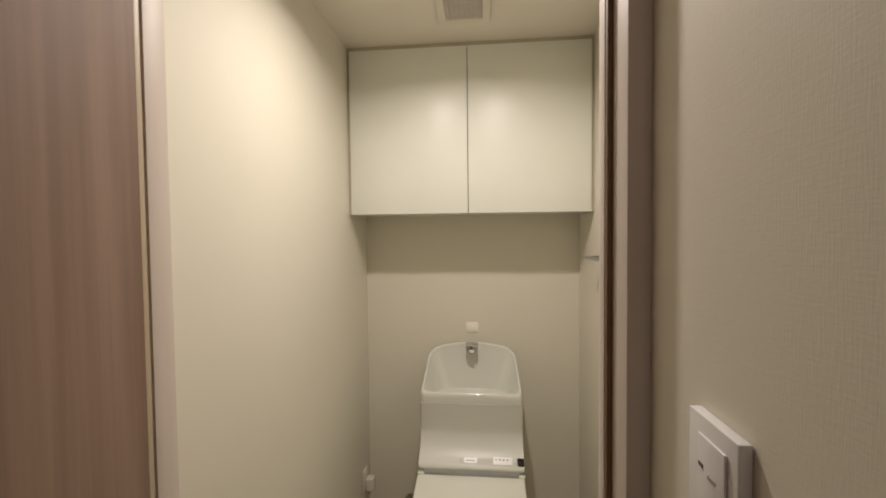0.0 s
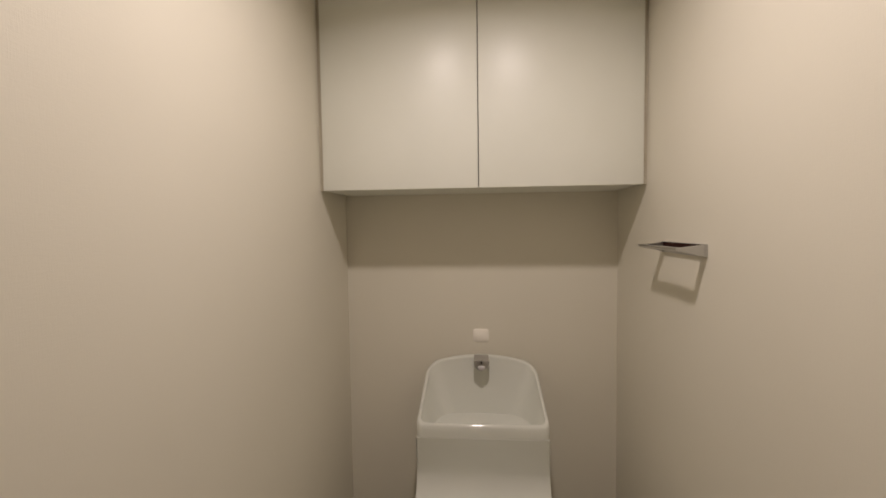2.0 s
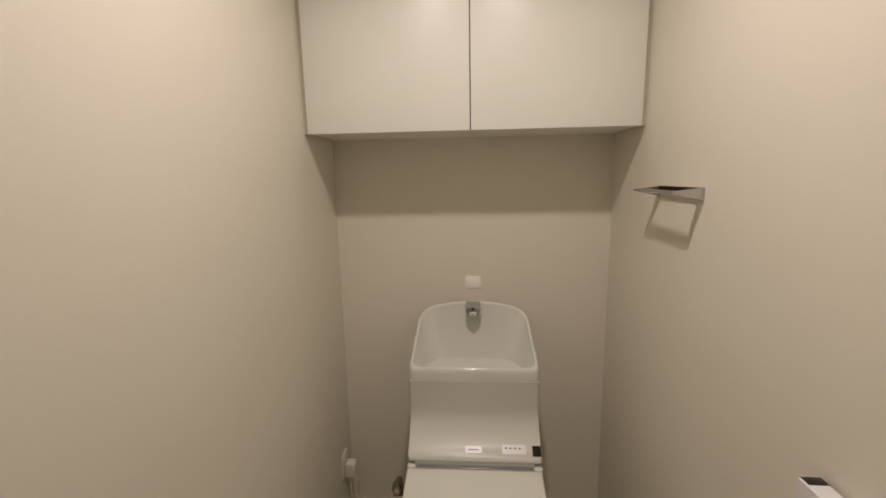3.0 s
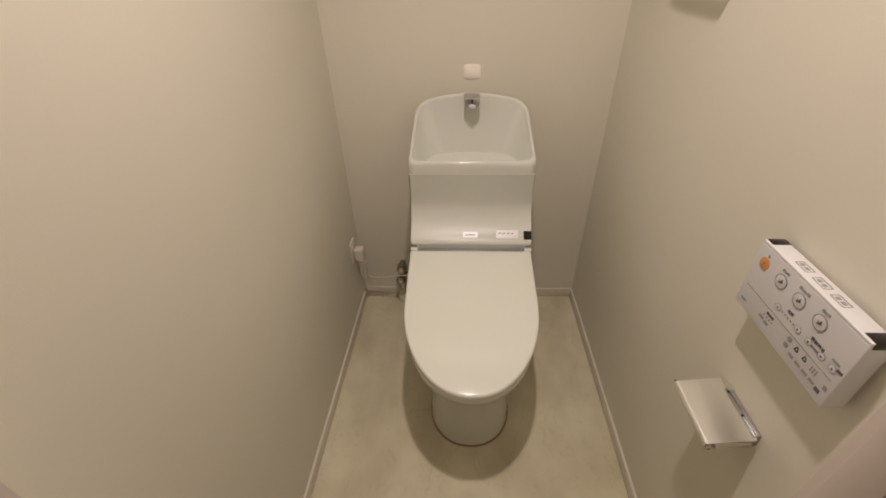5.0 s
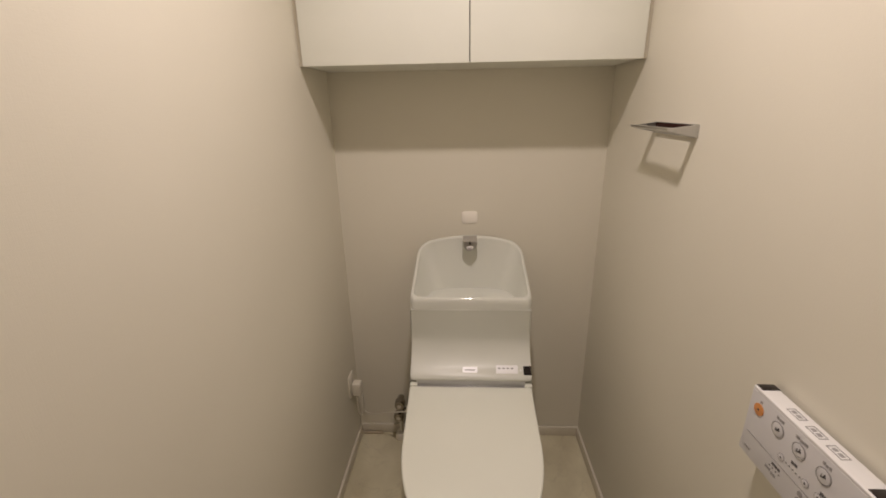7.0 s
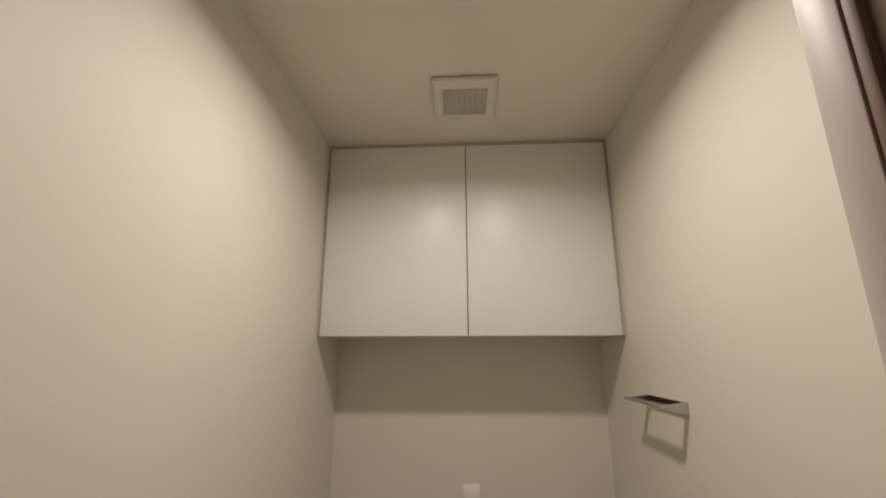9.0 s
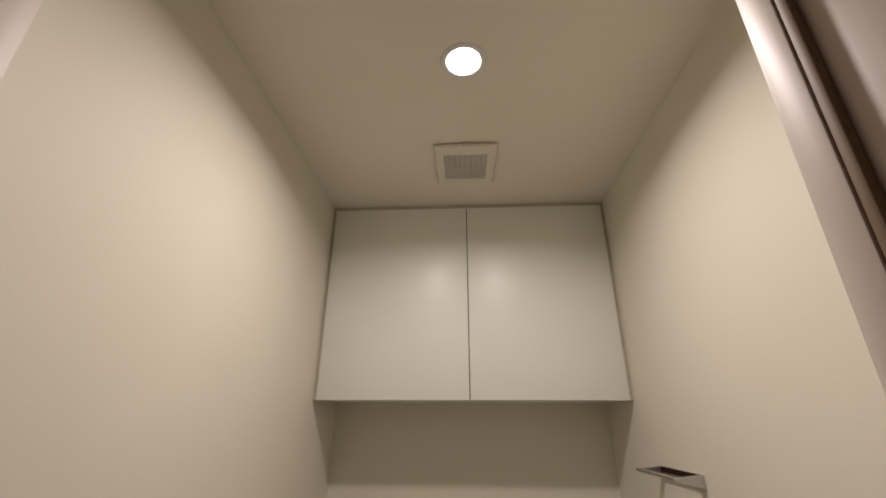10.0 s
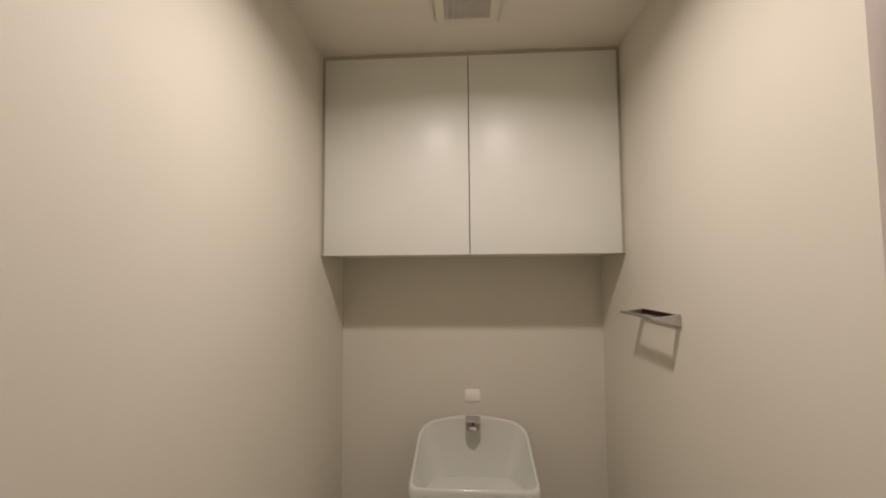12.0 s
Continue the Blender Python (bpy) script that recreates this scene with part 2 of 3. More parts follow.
slab("floor", box(CORR_L - WALL, HALF + WALL, CORR_B - WALL, WALL, -0.08, 0), FLOOR_VINYL, "pale beige stone-patterned vinyl floor", "floor")
slab("ceiling", box(CORR_L - WALL, HALF + WALL, CORR_B - WALL, WALL, CEIL, CEIL + 0.1), CEILING_PAPER, "off-white papered ceiling", "ceiling")
slab("wall_back", box(-HALF, HALF, 0, WALL, 0, CEIL), WALLPAPER, "off-white woven wallpaper wall behind the toilet", "wall")
slab("wall_left", box(-HALF - WALL, -HALF, FRONT - 0.0, WALL, 0, CEIL), WALLPAPER, "off-white woven wallpaper side wall", "wall")
slab("wall_right", box(HALF, HALF + WALL, FRONT - 0.0, WALL, 0, CEIL), WALLPAPER, "off-white woven wallpaper side wall with fittings", "wall")

OPEN_L, OPEN_R, HEAD = -0.398, 0.2287, 2.02
slab("wall_front_left", box(CORR_L, OPEN_L, OUTER + 0.006, FRONT + 0.0, 0, CEIL), WALLPAPER, "off-white papered wall beside the doorway", "wall")
slab("wall_front_right", box(OPEN_R, HALF + WALL, -1.362, FRONT, 0, CEIL), WALLPAPER, "off-white papered wall beside the doorway", "wall")
slab("wall_front_top", box(OPEN_L, OPEN_R, OUTER + 0.006, FRONT, HEAD, CEIL), WALLPAPER, "off-white papered wall above the doorway", "wall")
slab("wall_corridor_right", box(CORR_R, HALF + WALL, CORR_B, -1.362, 0, CEIL), WALLPAPER, "off-white papered corridor wall with a light switch", "wall")
slab("wall_corridor_left", box(CORR_L - WALL, CORR_L, CORR_B, FRONT, 0, CEIL), WALLPAPER, "off-white papered corridor wall", "wall")
slab("wall_corridor_end", box(CORR_L - WALL, CORR_R + WALL, CORR_B - WALL, CORR_B, 0, CEIL), WALLPAPER, "off-white papered corridor end wall", "wall")


def baseboard(name, x0, x1, y0, y1):
    tagged(part(name, box(x0, x1, y0, y1, 0, 0.043, 0.0015), TRIM_WHITE), "low off-white skirting along the wall foot", "baseboard", "", "structure")


baseboard("baseboard_back", -HALF, HALF, -0.008, 0.0)
baseboard("baseboard_left", -HALF, -HALF + 0.008, FRONT, -0.008)
baseboard("baseboard_right", HALF - 0.008, HALF, FRONT, -0.008)


def doorway():
    """The door frame: base boards, stops with a brown seal, and the head."""
    f = thing("door_frame", ((OPEN_L + OPEN_R) / 2, (FRONT + OUTER) / 2, 0), "pale beige door frame with a stepped rebate", "door frame", "", "structure")
    part("jamb", box(0.2035, 0.2284, -1.363, -1.2740, 0, HEAD - 0.018, 0.0012), FRAME_SHEET, f)
    part("stop", box(0.1958, 0.2033, -1.3075, -1.2850, 0, HEAD - 0.018, 0.0010), FRAME_SHEET, f)
    part("seal", box(0.1966, 0.2034, -1.3160, -1.3077, 0, HEAD - 0.018, 0.0020), GASKET, f, "brown door seal")
    part("jamb", box(-0.3975, -0.379, -1.3136, -1.276, 0, HEAD - 0.018, 0.0008), FRAME_SHEET, f)
    # Shade beside the hinged leaf is painted into the left rebate and seal.
    part("rebate", box(-0.3975, -0.3792, -1.3605, -1.3137, 0, HEAD - 0.018, 0.001), SHADE_BROWN, f, "rebate outside the stop, its shade painted brown")
    part("stop", box(-0.3789, -0.372, -1.3135, -1.2763, 0, HEAD - 0.018, 0.0006), FRAME_SHEET, f)
    part("seal", box(-0.3789, -0.3745, -1.324, -1.3136, 0, HEAD - 0.018, 0.001), SHADE_BROWN, f, "door seal, its shade painted olive-brown")
    part("head", box(-0.398, 0.2284, -1.361, -1.268, HEAD - 0.018, HEAD, 0.0015), FRAME_SHEET, f)
    part("head_stop", box(-0.3718, 0.1956, -1.2985, -1.2685, HEAD - 0.026, HEAD - 0.0181, 0.0012), FRAME_SHEET, f)


doorway()


def toilet_door():
    """The leaf, swung wide open into the corridor."""
    d = thing("door_1", (-0.37, -1.35, 0), "brown wood-grain door leaf standing wide open", "door", "", "structure")
    part("leaf", box(-0.373, -0.340, -1.960, -1.362, 0.008, HEAD - 0.022, 0.0015), DOOR_WOOD, d)


toilet_door()


def downlight(place, label):
    x, y, z = place
    d = thing("downlight", place, label, "ceiling light", "ceiling downlights")
    rings = []
    for r, dz in ((0.0355, 0.0), (0.0365, -0.0025), (0.042, -0.004), (0.046, -0.003), (0.0475, 0.0)):
        rings.append([(x + r * math.cos(a), y + r * math.sin(a), z + dz) for a in np.linspace(0, 2 * math.pi, 40, endpoint=False)])
    part("trim_ring", loft(rings, False, False), PLASTIC, d)
    part("diffuser", rod((x, y, z - 0.0018), (x, y, z - 0.0004), 0.0356, sides=40), GLOW, d, "glowing white round diffuser")


downlight((LAMP_X, LAMP_Y, CEIL), "round white recessed ceiling downlight, switched on")
# Fixture drawn around the added corridor fill.
downlight((-0.05, -2.2, CEIL), "round corridor downlight, unseen, added as a dim pink fill")


def vent():
    v = thing("ceiling_vent", (-0.002, -0.478, CEIL), "square white plastic exhaust vent grille in the ceiling", "vent")
    x0, x1, y0, y1, z = -0.086, 0.083, -0.584, -0.396, CEIL
    a0, a1, b0, b1 = -0.061, 0.058, -0.546, -0.423
    zb = z - 0.013

    def square(inset, wide, dz):
        if wide:
            return [(x0 + inset, y0 + inset, z - dz), (x1 - inset, y0 + inset, z - dz), (x1 - inset, y1 - inset, z - dz), (x0 + inset, y1 - inset, z - dz)]
        return [(a0 - inset, b0 - inset, z - dz), (a1 + inset, b0 - inset, z - dz), (a1 + inset, b1 + inset, z - dz), (a0 - inset, b1 + inset, z - dz)]

    part("cover_frame", loft([square(0.0, True, 0.004), square(0.0, True, 0.009), square(0.0015, True, 0.012), square(0.004, True, 0.013), square(0.003, False, 0.0135), square(0.0, False, 0.012), square(0.0, False, 0.004)], False, False), IVORY, v, "flat cover with bevelled edges", angle=25)
    # Black sheet painted in for the shade seen through the grille.
    part("backing", box(a0, a1, b0, b1, z - 0.003, z - 0.001), DARK_GAP, v, "black backing that paints the shade behind the slats")
    part("collar", box(x0 + 0.006, x1 - 0.006, y0 + 0.006, y1 - 0.006, z - 0.0045, z), CABINET_EDGE, v)
    part("tab", box(-0.012, 0.012, y0 - 0.004, y0 + 0.004, zb + 0.001, z - 0.003, 0.001), GRILLE, v)
    n = 14
    for i in range(n):
        y = b0 + (i + 0.5) * (b1 - b0) / n
        part("slat", box(a0, a1, y - 0.0022, y + 0.0022, zb + 0.0015, z - 0.007), GRILLE, v, smooth=False)
    for i in range(8):
        x = a0 + (i + 0.5) * (a1 - a0) / 8
        part("rib", box(x - 0.0012, x + 0.0012, b0, b1, zb + 0.001, z - 0.008), GRILLE, v, smooth=False)


vent()


def cabinet():
    c = thing("wall_cabinet", (0, -0.12, 1.435), "white two-door wall cabinet hung under the ceiling", "cabinet")
    yf, z0, z1 = -0.243, 1.437, 2.052
    part("carcass", box(-0.4595, 0.4595, yf + 0.0195, -0.0005, z0 + 0.004, z1 - 0.004, 0.001), CABINET_EDGE, c, "beige cabinet body with filler strips")
    part("bottom_panel", box(-0.452, 0.452, yf + 0.021, -0.001, z0 - 0.001, z0 + 0.0035), CABINET_WHITE, c)
    part("filler", box(-0.4595, 0.4595, yf + 0.008, -0.002, z1 - 0.0035, CEIL - 0.0005), CABINET_EDGE, c)
    for x0, x1 in ((-0.449, -0.0013), (0.0013, 0.449)):
        part("door", box(x0, x1, yf, yf + 0.019, z0 - 0.004, z1, 0.0012), CABINET_WHITE, c)
    for sx in (-1, 1):
        part("side_filler", box(min(sx * 0.4505, sx * 0.4595), max(sx * 0.4505, sx * 0.4595), yf + 0.008, yf + 0.0192, z0 - 0.003, z1 - 0.004), CABINET_EDGE, c)
    part("gap_shadow", box(-0.0012, 0.0012, yf + 0.012, yf + 0.0195, z0, z1 - 0.002), DARK_GAP, c)


cabinet()


# ---- toilet ----
def d_ring(z, half, front, back, power=2.3, n=44, straight=0.5, r=0.03):
    """A toilet outline at height z: a rounded nose at front, straight sides, a squared back."""
    pts = []
    mid = front + (back - front) * straight
    for i in range(n):
        a = math.pi * i / (n - 1)
        c, s = math.cos(a), math.sin(a)
        x = half * math.copysign(abs(c) ** (2 / power), c)
        y = mid - (mid - front) * abs(s) ** (2 / power)
        pts.append((TX + x, y, z))
    for k in range(6):
        a = math.pi / 2 * k / 5
        pts.append((TX - half + r - r * math.cos(a), back - r + r * math.sin(a), z))
    for k in range(6):
        a = math.pi / 2 * k / 5
        pts.append((TX + half - r + r * math.sin(a), back - r + r * math.cos(a), z))
    return pts


def tank_ring(inset, lift, n_side=10):
    """The outline of the tilted hand basin: low straight front, sides that rise, an arched back."""
    yf, yb = -0.2468 + inset, -0.028 - inset
    hf, hb = 0.1945 - inset, 0.186 - inset
    pts = []

    def at(x, y):
        v = (y + 0.246) / 0.218
        arch = 0.036 * max(0.0, v) ** 2.0 * (1 - (x / 0.19) ** 2)
        return (TX + x, y, 0.745 + 0.117 * v + arch + lift)

    rf, rb = 0.020, 0.042
    for k in range(13):
        pts.append((-hf + rf + (2 * (hf - rf)) * k / 12, yf))
    for k in range(1, 7):
        a = math.pi / 2 * k / 6
        pts.append((hf - rf + rf * math.sin(a), yf + rf - rf * math.cos(a)))
    for k in range(1, n_side):
        s = k / n_side
        pts.append((hf + (hb - hf) * s, yf + rf + (yb - rb - yf - rf) * s))
    for k in range(7):
        a = math.pi / 2 * k / 6
        pts.append((hb - rb + rb * math.cos(a), yb - rb + rb * math.sin(a)))
    for k in range(1, 12):
        pts.append((hb - rb - 2 * (hb - rb) * k / 12, yb))
    for k in range(7):
        a = math.pi / 2 * k / 6
        pts.append((-hb + rb - rb * math.sin(a), yb - rb + rb * math.cos(a)))
    for k in range(1, n_side):
        s = k / n_side
        pts.append((-hb + (hb - hf) * s, yb - rb - (yb - rb - yf - rf) * s))
    for k in range(6):
        a = math.pi / 2 * k / 6
        pts.append((-hf + rf - rf * math.cos(a), yf + rf - rf * math.sin(a)))
    return [at(x, y) for x, y in pts]


def basin():
    """The tank top with its sunken hand basin, one glazed shell."""
    outer = tank_ring(0.0, 0)
    rings = [[(x, y + (0.0004 if y < -0.22 else 0), 0.7102) for x, y, z in outer]]
    rings.append([(x, y, max(0.730, z - 0.018) if z < 0.78 else z - 0.012) for x, y, z in outer])
    for inset, lift in ((0.0015, -0.0055), (0.003, -0.0022), (0.0048, -0.0006), (0.0070, 0.0), (0.0102, -0.0002), (0.0116, -0.0012), (0.0124, -0.004)):
        rings.append(tank_ring(inset, lift))
    base = tank_ring(0.0130, -0.009)
    rings.append(base)
    cx, cy, cz = TX, -0.150, 0.545
    for s in (0.012, 0.03, 0.06, 0.10, 0.15, 0.21, 0.28, 0.36, 0.45, 0.55, 0.66, 0.78, 0.9, 0.97):
        d, w = 1 - (1 - s) ** 2.3, min(1.0, s * 2.2)
        ring = []
        for x, y, z in base:
            a = math.atan2((y - cy) / 0.105, (x - cx) / 0.175)
            ex, ey = cx + 0.172 * math.cos(a), cy + 0.098 * math.sin(a)
            px, py = x + (ex - x) * w, y + (ey - y) * w
            ring.append((px + (cx - px) * s, py + (cy - py) * s, z + (cz - z) * d))
        rings.append(ring)
    return loft(rings, False, True)


def toilet():
    t = thing("toilet", (TX, -0.4, 0), "white one-piece toilet with hand basin tank, lid closed", "toilet")
    part("pedestal", loft([d_ring(z, h, f, -0.06, p, 44, n) for z, h, f, p, n in (
        (0.0, 0.128, -0.712, 2.2, 0.24), (0.010, 0.127, -0.711, 2.2, 0.24), (0.12, 0.125, -0.709, 2.2, 0.25), (0.20, 0.128, -0.714, 2.2, 0.27), (0.25, 0.139, -0.728, 2.2, 0.31), (0.29, 0.156, -0.752, 2.2, 0.38),
        (0.325, 0.173, -0.780, 2.2, 0.46), (0.352, 0.183, -0.800, 2.2, 0.5), (0.368, 0.186, -0.808, 2.2, 0.52), (0.376, 0.181, -0.803, 2.2, 0.52))]), CERAMIC, t)
    part("base_seal", loft([d_ring(0.0, 0.131, -0.715, -0.06, 2.2, 44, 0.24), d_ring(0.0025, 0.130, -0.714, -0.06, 2.2, 44, 0.24), d_ring(0.005, 0.1275, -0.7115, -0.06, 2.2, 44, 0.24)]), CAULK, t, "thin brown sealant line at the foot")
    part("rear_skirt", box(TX - 0.17, TX + 0.17, -0.34, -0.03, 0.34, 0.41, 0.01, 3), CERAMIC, t)

    def lid_ring(inset, dz):
        pts = d_ring(0, 0.1945 - inset, -0.826 + inset, -0.322 - inset, 2.1, 60, 0.55, 0.007)
        out = []
        for x, y, z in pts:
            v = (-0.320 - y) / 0.506
            out.append((TX - 0.0015 + (x - TX) * (1 - 0.07 * v), y, 0.4770 - 0.0210 * v - 0.036 * v * v + dz))
        return out

    rings = [lid_ring(0.003, -0.019), lid_ring(0.0006, -0.0175), lid_ring(0.0, -0.006), lid_ring(0.0008, -0.0028), lid_ring(0.0028, -0.0008), lid_ring(0.007, 0.0), lid_ring(0.06, 0.0008), lid_ring(0.12, 0.0012)]
    part("lid", loft(rings), LID_PLASTIC, t, "closed glossy white seat lid", angle=60)

    flat = [[(x, y, z) for x, y, _ in lid_ring(i, 0)] for i, z in ((0.012, 0.3765), (0.007, 0.3785))]
    part("seat", loft(flat + [lid_ring(i, dz) for i, dz in ((0.005, -0.034), (0.005, -0.026), (0.006, -0.0235), (0.009, -0.0225))]), LID_PLASTIC, t, angle=60)

    # tank and washer housing, one side outline
    prof = [(-0.02, 0.40), (-0.02, 0.7095), (-0.2462, 0.7095), (-0.2468, 0.7089), (-0.2315, 0.62), (-0.2305, 0.60)]

    def shelf(q):
        return (-0.2305 - 0.0800 * q ** 1.9, 0.60 - 0.102 * q)

    prof += [shelf(k / 16) for k in range(1, 17)]
    prof += [(-0.3122, 0.4935), (-0.3115, 0.491), (-0.300, 0.4905), (-0.300, 0.40)]
    part("tank", extrude_x(prof, TX - 0.195, TX + 0.195, 0.009, 5), TANK_SHELL, t, angle=50)
    part("basin", basin(), CERAMIC, t, "glazed hand basin on the tank top", angle=170)
    part("hinge_strip", box(TX - 0.174, TX + 0.174, -0.3110, -0.3002, 0.440, 0.4902, 0.0008), GREY_STRIP, t, "silver strip behind the lid")
    part("hinge_ledge", box(TX - 0.174, TX + 0.174, -0.3225, -0.3112, 0.440, 0.4700, 0.0008), GREY_STRIP, t)
    part("side_cover", box(TX - 0.196, TX - 0.1725, -0.3215, -0.301, 0.41, 0.4785, 0.003), LID_PLASTIC, t)
    part("side_cover", box(TX + 0.1725, TX + 0.196, -0.3215, -0.301, 0.41, 0.4785, 0.003), LID_PLASTIC, t)

    # faucet
    def spout_ring(shrink, y):
        half, low = 0.0245 - shrink, 0.025 - shrink
        pts = [(TX - half, y, 0.892 - shrink), (TX + half, y, 0.892 - shrink)]
        return pts + [(TX + half * math.cos(a), y, 0.882 - low * math.sin(a)) for a in np.linspace(0, math.pi, 17)]

    f = part("faucet", loft([spout_ring(0.0, -0.030), spout_ring(0.0, -0.094), spout_ring(0.0012, -0.0975), spout_ring(0.004, -0.0990)]), SATIN, t, "short satin chrome spout")
    part("outlet_ring", rod((TX, -0.0985, 0.8705), (TX, -0.1005, 0.8715), 0.0120, bevel=0.0008), SATIN, f)
    part("spout_slot", box(TX - 0.002, TX + 0.002, -0.1000, -0.0985, 0.880, 0.891, 0.0004, 1), BLACK, f)

    # labels and receiver on the sloping shelf

    def on_shelf(name, x0, x1, low, high, mat, lift, label=""):
        mid, q, run, last = (low + high) / 2, 1.0, 0.0, shelf(1.0)
        while run < mid:
            q -= 0.002
            here = shelf(q)
            run += math.hypot(here[0] - last[0], here[1] - last[1])
            last = here
        ahead = shelf(q - 0.02)
        up = Vector((0, ahead[0] - last[0], ahead[1] - last[1])).normalized()
        out = Vector((0, -up.z, up.y))
        base = Vector((0, *last)) - up * mid - out * 0.0004
        bm = box(x0, x1, low, high, 0, lift + 0.0004, min(0.0004, lift / 3), 1)
        bm.transform(Matrix.Translation(base) @ Matrix((Vector((1, 0, 0)), up, out)).transposed().to_4x4())
        return part(name, bm, mat, t, label)

    on_shelf("label", TX - 0.026, TX + 0.022, 0.019, 0.038, LABEL, 0.0012, "small white rectangular label")
    on_shelf("print_bar", TX - 0.018, TX + 0.014, 0.026, 0.0295, PALE_INK, 0.0018)
    on_shelf("label", TX + 0.082, TX + 0.152, 0.017, 0.044, LABEL, 0.0012, "small white label with four marks")
    for i in range(4):
        x = TX + 0.090 + i * 0.0135
        on_shelf("mark", x, x + 0.0065, 0.032, 0.0355, INK, 0.0018)
    on_shelf("indicator", TX + 0.158, TX + 0.163, 0.025, 0.031, LABEL, 0.002)
    on_shelf("receiver_window", TX + 0.170, TX + 0.1945, 0.013, 0.042, BLACK, 0.0022, "glossy black receiver window")


toilet()


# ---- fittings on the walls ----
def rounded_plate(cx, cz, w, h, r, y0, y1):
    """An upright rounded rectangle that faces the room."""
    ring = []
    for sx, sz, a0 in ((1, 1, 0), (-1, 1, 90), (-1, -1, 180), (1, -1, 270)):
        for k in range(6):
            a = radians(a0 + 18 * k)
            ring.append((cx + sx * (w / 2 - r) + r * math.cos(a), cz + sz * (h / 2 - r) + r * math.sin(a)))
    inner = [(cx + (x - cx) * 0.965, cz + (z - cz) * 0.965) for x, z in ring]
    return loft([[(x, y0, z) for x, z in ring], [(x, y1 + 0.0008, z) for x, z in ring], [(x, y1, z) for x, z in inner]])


# Patch of lamplight thrown by the spout onto the wall, painted as a plate.
tagged(part("caustic_patch", rounded_plate(TX, 0.950, 0.055, 0.044, 0.009, -0.0002, -0.003), CAUSTIC_WHITE), "lamplight reflected off the spout, painted as a rounded warm-white patch", "wall plate")


def towel_ring():
    t = thing("towel_ring", (0.458, -0.445, 1.268), "flat satin chrome towel ring on the side wall", "towel ring")
    y0, y1, xo = -0.545, -0.345, 0.3975
    bar = box(xo, xo + 0.014, y0, y1, 1.268, 1.2735, 0.0012)
    for vert in bar.verts:
        if vert.co.z < 1.270 and vert.co.x > xo + 0.007:
            vert.co.z -= 0.0035
    part("outer_bar", bar, SATIN, t)
    for a, b in ((y0, y0 + 0.013), (y1 - 0.013, y1)):
        rings = [[(xo + 0.0142, a, 1.2645), (xo + 0.0142, b, 1.2645), (xo + 0.0142, b, 1.2735), (xo + 0.0142, a, 1.2735)],
                 [(0.4535, a, 1.256), (0.4535, b, 1.256), (0.4535, b, 1.2785), (0.4535, a, 1.2785)]]
        part("side_arm", loft(rings), SATIN, t, angle=20)
    part("wall_plate", box(0.4537, 0.4598, y0, y1, 1.254, 1.280, 0.001), SATIN, t)
    # Strip that paints the dark reflection onto the wall plate's inner face.
    part("painted_reflection", box(0.4522, 0.4536, y0 + 0.0135, y1 - 0.0135, 1.2675, 1.2790, 0.0004, 1), REFLECTION_BROWN, t, "inner face with its dark reflection painted brown")


towel_ring()


